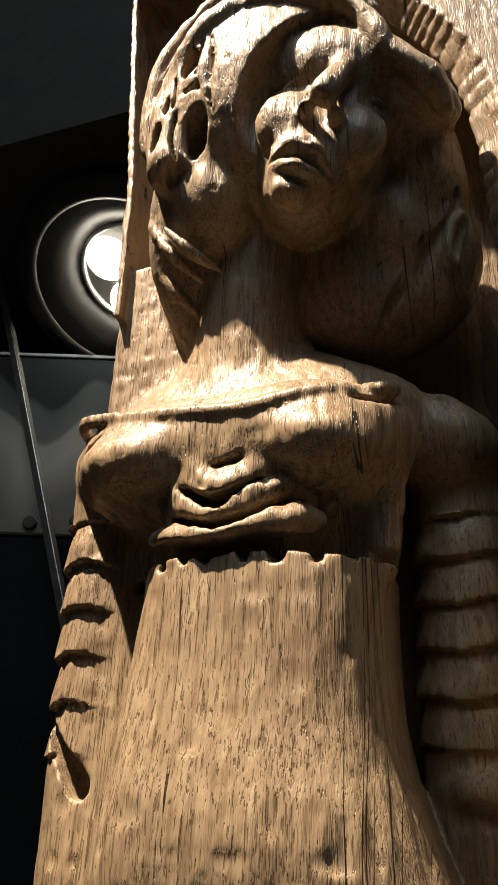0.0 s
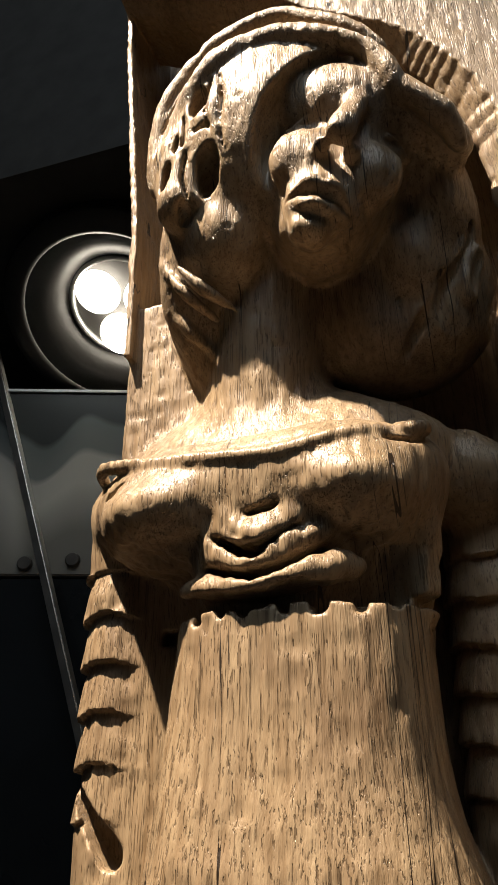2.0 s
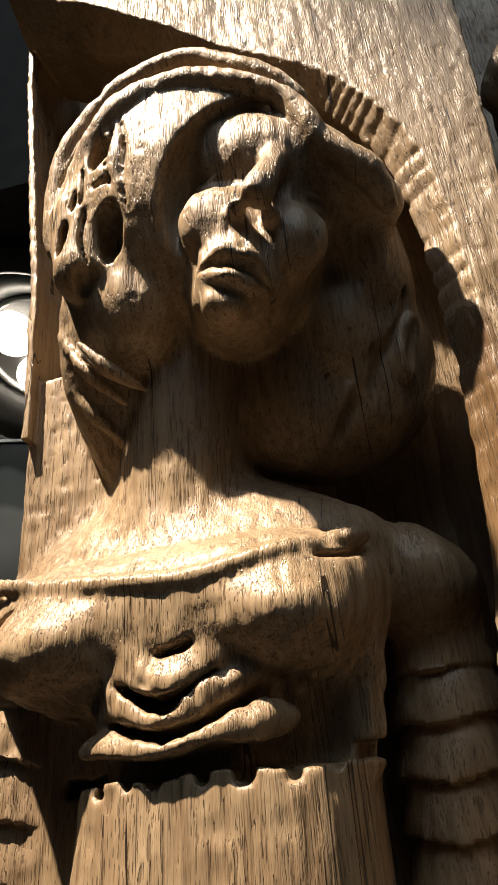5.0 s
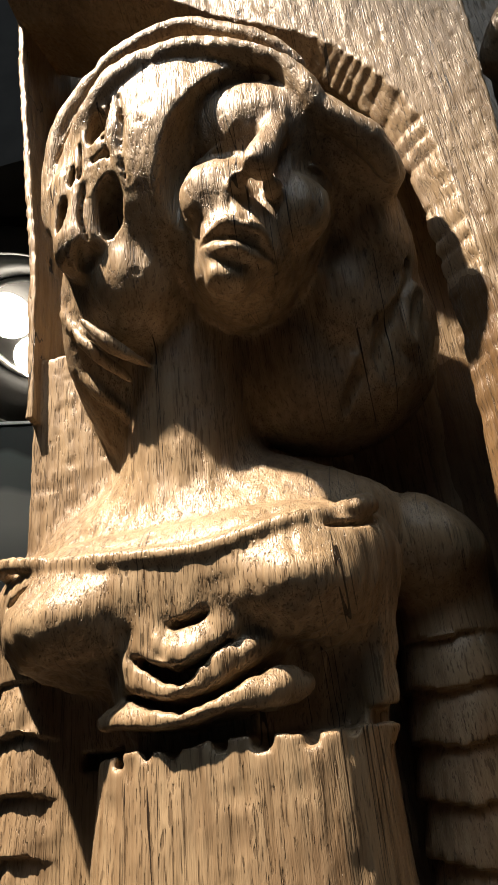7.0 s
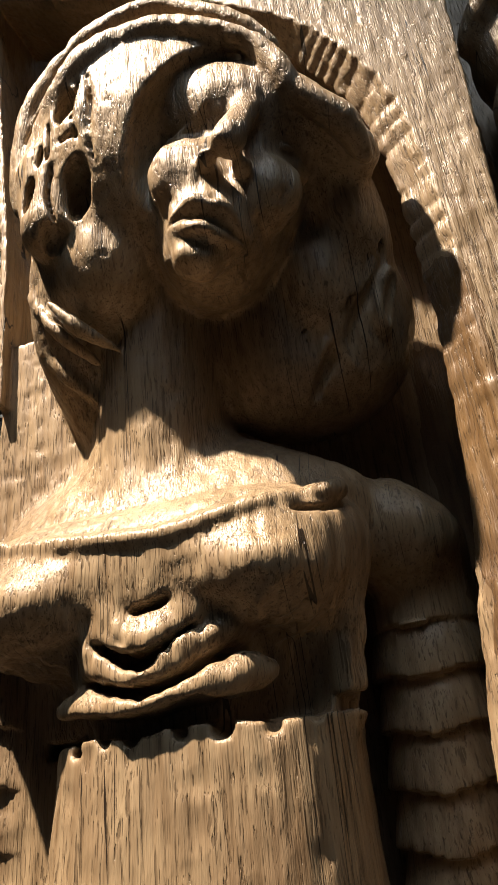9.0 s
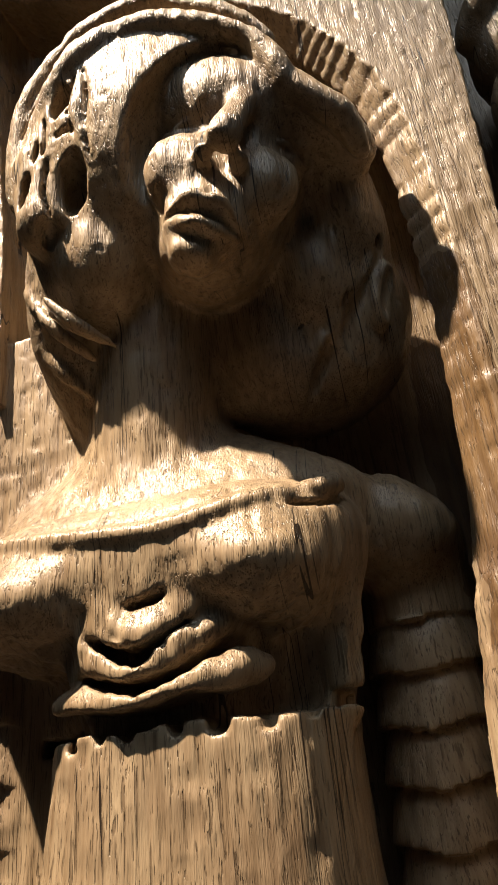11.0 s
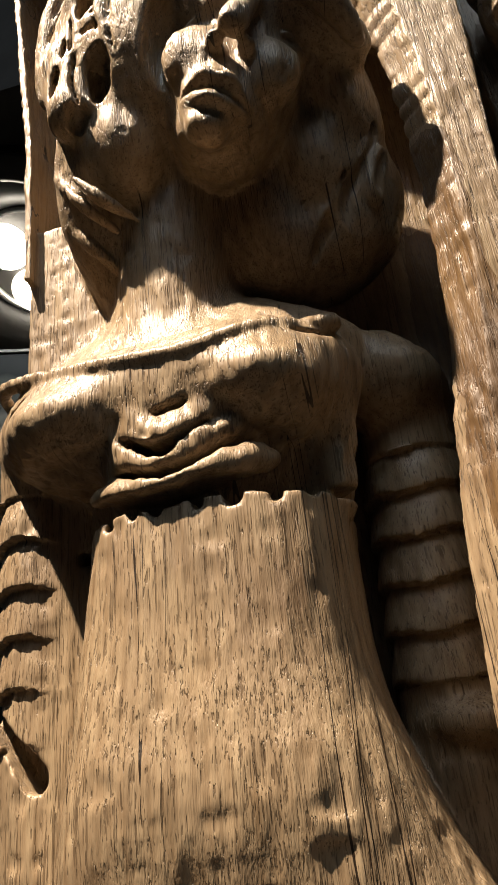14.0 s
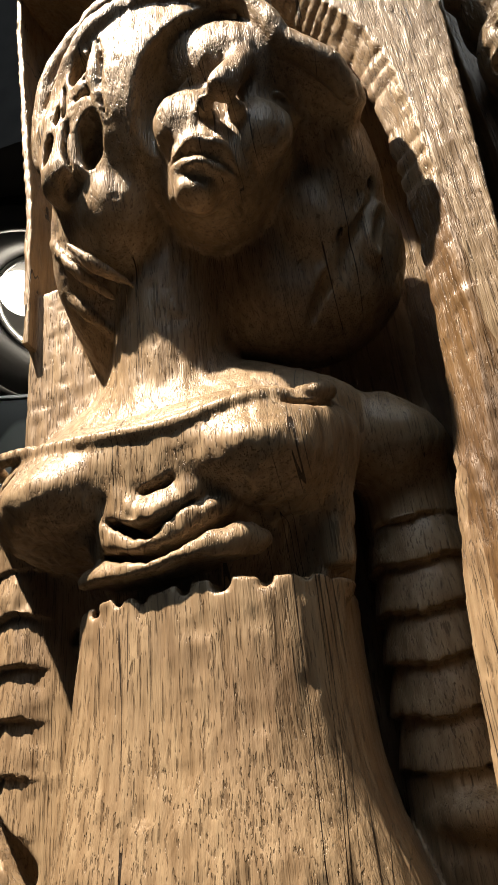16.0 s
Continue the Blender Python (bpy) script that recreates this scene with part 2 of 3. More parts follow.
class Clay:
    """A block of clay in a grid: negative inside."""

    def __init__(self, low, high):
        self.low = low
        self.n = np.ceil((high - low) / STEP).astype(int)
        self.axis = [(low[i] + STEP * np.arange(self.n[i])).astype(np.float32) for i in range(3)]
        self.f = np.full(self.n, 0.2, np.float32)

    def cut(self, lo, hi):
        a = [int(np.clip((lo[i] - self.low[i]) / STEP, 0, self.n[i])) for i in range(3)]
        b = [int(np.clip((hi[i] - self.low[i]) / STEP + 1, 0, self.n[i])) for i in range(3)]
        s = tuple(slice(p, q) for p, q in zip(a, b))
        return s, self.axis[0][s[0]][:, None, None], self.axis[1][s[1]][None, :, None], self.axis[2][s[2]][None, None, :]

    def add(self, lo, hi, shape, k=0.01):
        s, x, y, z = self.cut(lo, hi)
        if min(x.size, y.size, z.size) == 0:
            return
        d, f = shape(x, y, z), self.f[s]
        h = np.clip(0.5 + 0.5 * (f - d) / k, 0, 1)
        self.f[s] = f + (d - f) * h - k * h * (1 - h)

    def carve(self, lo, hi, shape, k=0.006):
        s, x, y, z = self.cut(lo, hi)
        if min(x.size, y.size, z.size) == 0:
            return
        d, f = -shape(x, y, z), self.f[s]
        h = np.clip(0.5 - 0.5 * (f - d) / k, 0, 1)
        self.f[s] = f + (d - f) * h + k * h * (1 - h)

    def ball(self, c, r, k=0.01, lean=0.0, carve=False, turn=None):
        """An ellipsoid; lean turns it about y, in degrees, its top to the right; turn is a whole rotation instead."""
        c, r = np.array(c), np.array(r)
        pad = max(r) * 1.05 + k * 2
        cs, sn = math.cos(radians(lean)), math.sin(radians(lean))
        m = np.array(((cs, 0, -sn), (0, 1, 0), (sn, 0, cs))) if turn is None else np.array(turn).T

        def shape(x, y, z):
            p, q, s = x - c[0], y - c[1], z - c[2]
            u, v, w = (m[i, 0] * p + m[i, 1] * q + m[i, 2] * s for i in range(3))
            k0 = np.sqrt((u / r[0]) ** 2 + (v / r[1]) ** 2 + (w / r[2]) ** 2)
            k1 = np.sqrt((u / r[0] ** 2) ** 2 + (v / r[1] ** 2) ** 2 + (w / r[2] ** 2) ** 2)
            return k0 * (k0 - 1) / np.maximum(k1, 1e-6)
        (self.carve if carve else self.add)(c - pad, c + pad, shape, k)

    def rod(self, a, b, ra, rb, k=0.01, carve=False):
        """A capsule that tapers from a to b."""
        a, b = np.array(a, float), np.array(b, float)
        pad = max(ra, rb) + k * 2
        ab = b - a
        L = float(ab @ ab)

        def shape(x, y, z):
            t = np.clip(((x - a[0]) * ab[0] + (y - a[1]) * ab[1] + (z - a[2]) * ab[2]) / L, 0, 1)
            return np.sqrt((x - a[0] - t * ab[0]) ** 2 + (y - a[1] - t * ab[1]) ** 2 + (z - a[2] - t * ab[2]) ** 2) - (ra + (rb - ra) * t)
        (self.carve if carve else self.add)(np.minimum(a, b) - pad, np.maximum(a, b) + pad, shape, k)

    def bend(self, a, m, b, ra, rm, rb, k=0.01, carve=False, n=17):
        """A rod along a bow from a through the pull of m to b."""
        a, m, b = (np.array(v, float) for v in (a, m, b))
        pts = [(1 - t) ** 2 * a + 2 * t * (1 - t) * m + t * t * b for t in np.linspace(0, 1, n)]
        rad = [(1 - t) ** 2 * ra + 2 * t * (1 - t) * rm + t * t * rb for t in np.linspace(0, 1, n)]
        for i in range(n - 1):
            self.rod(pts[i], pts[i + 1], rad[i], rad[i + 1], k, carve)

    def stroke(self, points, radii, k=0.006, carve=False, n=6):
        """A rod drawn smoothly through the points, its radius running from the first to the last of radii."""
        p = [np.array(v, float) for v in points]
        p = [2 * p[0] - p[1], *p, 2 * p[-1] - p[-2]]
        line = []
        for i in range(1, len(p) - 2):
            for t in np.arange(n) / n:
                line.append(0.5 * (2 * p[i] + (p[i + 1] - p[i - 1]) * t + (2 * p[i - 1] - 5 * p[i] + 4 * p[i + 1] - p[i + 2]) * t * t + (3 * p[i] - p[i - 1] - 3 * p[i + 1] + p[i + 2]) * t ** 3))
        line.append(p[-2])
        rad = np.interp(np.linspace(0, 1, len(line)), np.linspace(0, 1, len(radii)), radii)
        for i in range(len(line) - 1):
            self.rod(line[i], line[i + 1], rad[i], rad[i + 1], k, carve)

    def slit(self, points, radii, deep=0.03, k=0.004):
        """A cut that follows the points and goes straight back into the wood."""
        for d in np.arange(-0.012, deep, 0.006):
            self.stroke([(x, y + d, z) for x, y, z in points], radii, k, True, 4)

    def skin(self):
        """Surface nets: one vertex in each cell that the surface crosses."""
        f = self.f.copy()
        f[0], f[-1], f[:, 0], f[:, -1], f[:, :, 0], f[:, :, -1] = (0.01,) * 6
        neg = f < 0
        nx, ny, nz = f.shape
        count = np.zeros((nx - 1, ny - 1, nz - 1), np.uint8)
        for i in (0, 1):
            for j in (0, 1):
                for l in (0, 1):
                    count += neg[i:nx - 1 + i, j:ny - 1 + j, l:nz - 1 + l]
        cells = np.argwhere((count > 0) & (count < 8))
        index = np.full(count.shape, -1, np.int64)
        index[tuple(cells.T)] = np.arange(len(cells))
        total, hits = np.zeros((len(cells), 3)), np.zeros(len(cells))
        corners = [(i, j, l) for i in (0, 1) for j in (0, 1) for l in (0, 1)]
        for p in corners:
            for q in corners:
                if sum(abs(u - v) for u, v in zip(p, q)) != 1 or p > q:
                    continue
                fp = f[tuple((cells + p).T)]
                fq = f[tuple((cells + q).T)]
                cross = (fp < 0) != (fq < 0)
                t = np.where(cross, fp / np.where(fp == fq, 1, fp - fq), 0)[:, None]
                total += np.where(cross[:, None], np.array(p) + t * (np.array(q) - np.array(p)), 0)
                hits += cross
        verts = self.low + STEP * (cells + total / hits[:, None])
        quads = []
        for ax in range(3):
            a1, a2 = (ax + 1) % 3, (ax + 2) % 3
            hi = [slice(None)] * 3
            lo = [slice(None)] * 3
            hi[ax], lo[ax] = slice(1, None), slice(None, -1)
            p, q = neg[tuple(lo)], neg[tuple(hi)]
            for flip, e in ((False, np.argwhere(p & ~q)), (True, np.argwhere(~p & q))):
                e = e[(e[:, a1] > 0) & (e[:, a2] > 0)]
                e = e[(e[:, a1] < f.shape[a1] - 1) & (e[:, a2] < f.shape[a2] - 1)]
                ids = []
                for o1, o2 in ((1, 1), (0, 1), (0, 0), (1, 0)):
                    c = e.copy()
                    c[:, a1] -= o1
                    c[:, a2] -= o2
                    ids.append(index[tuple(c.T)])
                quad = np.stack(ids, 1)
                quads.append(quad[:, ::-1] if flip else quad)
        return verts, np.concatenate(quads)


def rough_noise(p, scale, seed):
    """Smooth value noise at the points p, from -1 to 1."""
    q = p * np.array(scale)
    i = np.floor(q).astype(np.int64)
    u = q - i
    u = u * u * (3 - 2 * u)

    def corner(a, b, c):
        h = (i[:, 0] + a) * 374761393 + (i[:, 1] + b) * 668265263 + (i[:, 2] + c) * 2147483647 + seed * 1274126177
        h = (h ^ (h >> 13)) * 1274126177 & 0xFFFFFFFF
        return ((h ^ (h >> 16)) & 0xFFFF) / 32767.5 - 1
    x = [[corner(0, b, c) * (1 - u[:, 0]) + corner(1, b, c) * u[:, 0] for c in (0, 1)] for b in (0, 1)]
    y = [x[0][c] * (1 - u[:, 1]) + x[1][c] * u[:, 1] for c in (0, 1)]
    return y[0] * (1 - u[:, 2]) + y[1] * u[:, 2]


def curve(z, stops):
    """A value that runs smoothly through (height, value) stops."""
    return sum(np.interp(z + d, [s[0] for s in stops], [s[1] for s in stops]) for d in (-0.03, -0.015, 0, 0.015, 0.03)).astype(np.float32) / 5


def carved(name, c):
    """The clay's skin as one mesh, with tool marks and weathering in the wood itself."""
    verts, quads = c.skin()
    me = bpy.data.meshes.new(name)
    me.from_pydata(verts.tolist(), [], quads.tolist())
    nor = np.empty(len(verts) * 3, np.float32)
    me.vertices.foreach_get("normal", nor)
    nor = nor.reshape(-1, 3)
    chips = rough_noise(verts, (55, 55, 40), 5)
    wear = 0.0009 * rough_noise(verts, (38, 38, 14), 1) + 0.0008 * rough_noise(verts, (85, 85, 22), 2) + 0.0008 * rough_noise(verts, (190, 190, 34), 3)
    wear -= (0.003 + 0.003 * np.clip((1.56 - verts[:, 2]) * 8, 0, 1)) * np.clip(np.abs(chips) - 0.45, 0, 1)
    under = np.clip(1 - np.abs(verts[:, 2] - 1.748) / 0.055, 0, 1) * (verts[:, 1] < 0.68)
    wear += under * (0.0035 * rough_noise(verts, (70, 70, 48), 8) + 0.0022 * rough_noise(verts, (140, 140, 80), 9))
    wear -= 0.0022 * np.clip(rough_noise(verts, (120, 30, 95), 11) - 0.35, 0, 1) * (verts[:, 2] > 2.0)
    me.vertices.foreach_set("co", (verts + nor * wear[:, None]).astype(np.float32).ravel())
    me.polygons.foreach_set("use_smooth", [True] * len(me.polygons))
    me.materials.append(OAK)
    me.update()
    return new(name, me)


# ---------------------------------------------------------------- the carved figure
def carved_figure():
    c = Clay(LOW, HIGH)
    everywhere = (LOW, HIGH)

    # timber post: a deep back and a thicker front, from which a niche is cut
    right_edge = [(1.2, 0.085), (1.84, 0.118), (2.45, 0.160), (3.0, 0.185)]
    left_edge = [(1.2, -0.43), (2.05, -0.432), (2.3, -0.440), (2.45, -0.456), (2.75, -0.486), (3.0, -0.50)]
    niche_right = [(1.2, 0.02), (1.45, 0.03), (1.67, 0.046), (1.85, 0.076), (2.06, 0.09), (2.25, 0.086), (2.355, 0.069), (2.44, 0.03), (2.52, -0.022), (2.68, -0.22), (2.83, -0.46), (3.0, -0.7)]

    def back(x, y, z):
        face = 0.825 - np.clip((-0.22 - x) / 0.08, 0, 1) * (0.135 - 0.16 * np.clip((z - 2.15) / 0.10, 0, 1))
        return np.maximum(np.maximum(x - curve(z, right_edge), curve(z, left_edge) - x), np.maximum(face - y, y - 0.96)) * 0.9
    c.add(*everywhere, back, 0.004)
    # thin cheek of the niche
    c.add((-0.53, 0.62, 2.05), (-0.40, 0.97, 2.98), lambda x, y, z: np.maximum(np.maximum(np.abs(x - curve(z, left_edge) - 0.005) - 0.005, np.maximum(0.672 - y, y - 0.96)), 2.06 - z), 0.004)

    def front(x, y, z):
        proud = 0.628 - 0.03 * np.clip((-0.15 - x) / 0.2, 0, 1)
        inside = np.maximum(np.maximum(x - curve(z, right_edge), curve(z, left_edge) - x), np.maximum(proud - y, y - 0.80))
        # the niche's wall slopes like a gouged hollow
        way = np.where(z > 2.35, 1.6 * (z - 2.35) - 0.8 * x, z - 2.35)
        gouge = 0.0038 * np.abs(np.sin(way * 78 + 14 * x + 1.3 * np.sin(z * 41))) * np.clip((z - 1.95) / 0.12, 0, 1) * (1 - np.clip((z - 2.55) / 0.08, 0, 1))
        wall = curve(z, niche_right) - x - np.minimum(y - 0.628, 0.036) * 0.85 + np.maximum(y - 0.664, 0) * 0.5 - gouge
        return np.maximum(inside, wall * 0.85)
    c.add(*everywhere, front, 0.006)

    # skirt
    half = [(1.2, 0.235), (1.38, 0.172), (1.44, 0.148), (1.54, 0.128), (1.62, 0.122), (1.70, 0.120)]
    mid = [(1.2, -0.17), (1.40, -0.195), (1.54, -0.210), (1.70, -0.203)]
    deep = [(1.2, 0.135), (1.39, 0.140), (1.46, 0.156), (1.50, 0.148), (1.57, 0.137), (1.66, 0.134), (1.70, 0.132)]

    def skirt(x, y, z):
        a, b = curve(z, half), curve(z, deep)
        u, v = np.abs(x - curve(z, mid)) / a, np.abs(y - 0.708) / b
        d = ((u ** 3.4 + v ** 3.4) ** (1 / 3.4) - 1) * np.minimum(a, b)
        return np.maximum(d, z - 1.688 - 0.02 * (x + 0.2))
    c.add((-0.5, 0.45, 1.2), (0.15, 0.8, 1.72), skirt, 0.006)

    # rib cage, shoulders and the slope of the chest
    c.ball((-0.212, 0.73, 1.76), (0.140, 0.112, 0.14), 0.02)
    c.rod((-0.405, 0.715, 1.845), (-0.03, 0.748, 1.870), 0.050, 0.046, 0.02)
    c.ball((-0.225, 0.71, 1.880), (0.17, 0.085, 0.066), 0.03)
    c.rod((-0.36, 0.70, 1.875), (-0.255, 0.70, 1.955), 0.036, 0.040, 0.04)
    c.rod((-0.09, 0.71, 1.89), (-0.21, 0.70, 1.960), 0.036, 0.036, 0.04)
    c.ball((-0.228, 0.668, 1.838), (0.175, 0.066, 0.052), 0.03)
    c.ball((-0.235, 0.650, 1.816), (0.115, 0.064, 0.046), 0.03)
    c.stroke(((-0.420, 0.704, 1.832), (-0.340, 0.632, 1.820), (-0.235, 0.618, 1.814), (-0.140, 0.623, 1.822), (-0.090, 0.672, 1.830)), (0.032, 0.040, 0.040, 0.040, 0.032), 0.03)
    # breasts, proud of the ribs, and the gathered cloth between them
    c.ball((-0.328, 0.637, 1.790), (0.076, 0.086, 0.042), 0.025)
    c.ball((-0.136, 0.634, 1.794), (0.060, 0.084, 0.040), 0.025)
    c.rod((-0.078, 0.665, 1.80), (-0.086, 0.668, 1.70), 0.020, 0.016, 0.02)
    c.ball((-0.228, 0.644, 1.756), (0.080, 0.080, 0.088), 0.018)
    c.ball((-0.352, 0.600, 1.712), (0.046, 0.046, 0.046), 0.012, -16, True)
    c.ball((-0.124, 0.578, 1.722), (0.036, 0.036, 0.030), 0.012, 20, True)

    # hem of the dress: a thin turned edge from shoulder to shoulder, ending square
    c.stroke(((-0.436, 0.672, 1.868), (-0.408, 0.614, 1.863), (-0.325, 0.580, 1.842), (-0.257, 0.567, 1.833), (-0.198, 0.565, 1.829), (-0.143, 0.571, 1.841), (-0.101, 0.597, 1.854)), (0.004, 0.0065, 0.0065, 0.007, 0.006), 0.006)
    c.stroke(((-0.112, 0.603, 1.851), (-0.085, 0.620, 1.862), (-0.066, 0.634, 1.870)), (0.006, 0.009, 0.010), 0.003)
    c.slit(((-0.104, 0.600, 1.840), (-0.080, 0.615, 1.846), (-0.064, 0.628, 1.853)), (0.001, 0.002, 0.0015), 0.008)

    # swags: ribbons of cloth, with deep crescent hollows under them
    c.stroke(((-0.272, 0.592, 1.770), (-0.225, 0.577, 1.748), (-0.180, 0.584, 1.776)), (0.004, 0.013, 0.004), 0.014)
    c.stroke(((-0.280, 0.594, 1.742), (-0.225, 0.577, 1.724), (-0.160, 0.586, 1.756)), (0.005, 0.011, 0.005), 0.010)
    c.stroke(((-0.300, 0.598, 1.712), (-0.240, 0.580, 1.702), (-0.170, 0.582, 1.716), (-0.134, 0.606, 1.724)), (0.006, 0.011, 0.010, 0.005), 0.014)
    c.slit(((-0.266, 0.585, 1.754), (-0.226, 0.575, 1.735), (-0.186, 0.580, 1.758)), (0.0016, 0.0062, 0.0020))
    c.slit(((-0.276, 0.588, 1.728), (-0.226, 0.578, 1.713), (-0.175, 0.582, 1.731), (-0.144, 0.585, 1.743)), (0.0020, 0.0048, 0.0044, 0.0016))
    c.slit(((-0.232, 0.576, 1.773), (-0.214, 0.574, 1.775), (-0.202, 0.575, 1.781)), (0.0015, 0.0030, 0.0012), 0.006)
    # a dark knot in the shoulder
    c.slit(((-0.398, 0.625, 1.822), (-0.383, 0.612, 1.822), (-0.366, 0.600, 1.829)), (0.003, 0.0055, 0.002), 0.026)

    # waist groove and the gathers under it
    def groove(x, y, z):
        zz = 1.695 + 0.01 * (x + 0.2) + 0.003 * np.sin(x * 60)
        u, v = np.abs(x + 0.203) / 0.112, np.abs(y - 0.708) / 0.100
        ring = 1 - (u ** 3.4 + v ** 3.4) ** (1 / 3.4)
        return np.maximum(np.abs(z - zz) - 0.0075, ring * 0.1)
    c.carve((-0.36, 0.5, 1.66), (-0.05, 0.72, 1.73), groove, 0.003)
    for gx, gz, gr in ((-0.284, 1.674, 0.005), (-0.259, 1.680, 0.006), (-0.238, 1.681, 0.008), (-0.201, 1.679, 0.006), (-0.170, 1.680, 0.009), (-0.135, 1.676, 0.007), (-0.107, 1.679, 0.005)):
        yy = 0.576 + 0.9 * (gx + 0.2) ** 2
        c.rod((gx, yy - 0.014, gz + 0.004), (gx + 0.002, yy + 0.026, gz + 0.008), gr, gr * 0.8, 0.003, True)

    # arms with puffed bands
    def arm(x0, x1, y0, y1, r, top, low, first, pitch):
        def shape(x, y, z):
            t = (top - z) / (top - low)
            saw = ((first - z + 0.004 * np.sin(x * 70)) / pitch) % 1.0
            puff = np.where((z < first) & (z > first - pitch * 5), 0.013 * np.sqrt(saw) - 0.008, 0)
            rr = r + puff - 0.006 * np.clip(t, 0, 1)
            return np.maximum(np.sqrt((x - x0 - (x1 - x0) * t) ** 2 + ((y - y0 - (y1 - y0) * t) * 0.95) ** 2) - rr, np.maximum(z - top, low - z)) * 0.8
        return shape
    c.add((-0.52, 0.6, 1.2), (-0.34, 0.8, 1.87), arm(-0.424, -0.420, 0.722, 0.75, 0.047, 1.855, 1.25, 1.768, 0.050), 0.006)
    c.add((-0.14, 0.6, 1.2), (0.08, 0.88, 1.87), arm(-0.008, -0.028, 0.795, 0.800, 0.056, 1.855, 1.25, 1.770, 0.047), 0.006)
    c.ball((-0.006, 0.790, 1.50), (0.06, 0.062, 0.03), 0.006)
    c.ball((-0.420, 0.722, 1.850), (0.050, 0.050, 0.045), 0.015)
    c.ball((-0.020, 0.758, 1.850), (0.060, 0.060, 0.050), 0.015)
    c.slit(((-0.470, 0.690, 1.566), (-0.440, 0.680, 1.532), (-0.405, 0.680, 1.492)), (0.002, 0.008, 0.012), 0.04)

    # neck
    c.rod((-0.247, 0.706, 1.90), (-0.235, 0.690, 2.12), 0.074, 0.070, 0.02)

    # ---- head: the hair, a cap with an opening for the face
    hx, hy, hz, ha, hb, hc = -0.207, 0.622, 2.322, 0.162, 0.108, 0.180
    c.ball((hx, hy, hz), (ha, hb, hc), 0.01)
    c.rod((-0.318, 0.590, 2.27), (-0.312, 0.578, 2.195), 0.046, 0.036, 0.02)
    # the face has its own frame: right, back and up from between the eyes
    origin = np.array((-0.107, 0.543, 2.206))
    turn = np.array(Matrix.Rotation(radians(15), 3, "Z") @ Matrix.Rotation(radians(4), 3, "X") @ Matrix.Rotation(radians(19), 3, "Y"))

    def at(u, v, w):
        return origin + turn @ np.array((u, v, w))

    def lump(u, v, w, a, b, d, k=0.012, carve=False):
        c.ball(at(u, v, w), (a, b, d), k, 0, carve, turn)

    def line(points, radii, k=0.006, carve=False):
        c.stroke([at(*p) for p in points], radii, k, carve)
    lump(0.004, -0.005, 0.015, 0.116, 0.080, 0.160, 0.006, True)
    lump(0.075, 0.000, -0.010, 0.075, 0.085, 0.110, 0.010, True)
    # outer roll, a cut behind it, and the inner roll that frames the face and ends in the veil's tip
    c.stroke(((-0.358, 0.588, 2.250), (-0.357, 0.577, 2.306), (-0.345, 0.570, 2.379), (-0.308, 0.562, 2.428), (-0.267, 0.552, 2.457), (-0.220, 0.547, 2.472), (-0.171, 0.545, 2.470), (-0.125, 0.545, 2.438), (-0.082, 0.550, 2.406), (-0.050, 0.562, 2.370)), (0.010, 0.012, 0.014, 0.014, 0.013, 0.012, 0.012, 0.008), 0.005)
    c.stroke(((-0.300, 0.545, 2.345), (-0.264, 0.532, 2.380), (-0.225, 0.533, 2.402), (-0.180, 0.533, 2.408), (-0.143, 0.533, 2.398), (-0.100, 0.535, 2.377), (-0.067, 0.538, 2.346), (-0.046, 0.542, 2.305), (-0.036, 0.552, 2.278), (-0.016, 0.560, 2.260), (0.008, 0.574, 2.235), (0.022, 0.594, 2.206)), (0.014, 0.017, 0.016, 0.014, 0.012, 0.010, 0.009, 0.010, 0.014, 0.008), 0.008)
    c.slit(((-0.343, 0.566, 2.330), (-0.326, 0.556, 2.366), (-0.300, 0.548, 2.390), (-0.264, 0.538, 2.416), (-0.225, 0.532, 2.430), (-0.189, 0.529, 2.433), (-0.156, 0.528, 2.420), (-0.112, 0.530, 2.396), (-0.077, 0.537, 2.370), (-0.050, 0.550, 2.345)), (0.0030, 0.0040, 0.0045, 0.0050, 0.0050, 0.0045, 0.0045, 0.003), 0.022)
    # loops of hair with hollows between them
    c.ball((-0.281, 0.535, 2.322), (0.012, 0.050, 0.024), 0.004, 14, True)
    c.ball((-0.275, 0.540, 2.214), (0.0185, 0.050, 0.036), 0.004, 12, True)
    c.ball((-0.328, 0.570, 2.226), (0.0070, 0.040, 0.028), 0.004, 10, True)
    c.ball((-0.314, 0.560, 2.272), (0.0040, 0.030, 0.018), 0.003, 10, True)
    c.ball((-0.300, 0.560, 2.165), (0.016, 0.040, 0.016), 0.005, 0, True)
    c.slit(((-0.300, 0.545, 2.282), (-0.275, 0.533, 2.276), (-0.256, 0.530, 2.290)), (0.001, 0.002, 0.003), 0.012)
    c.slit(((-0.349, 0.585, 2.262), (-0.340, 0.580, 2.290), (-0.334, 0.575, 2.315)), (0.001, 0.0025, 0.001), 0.016)

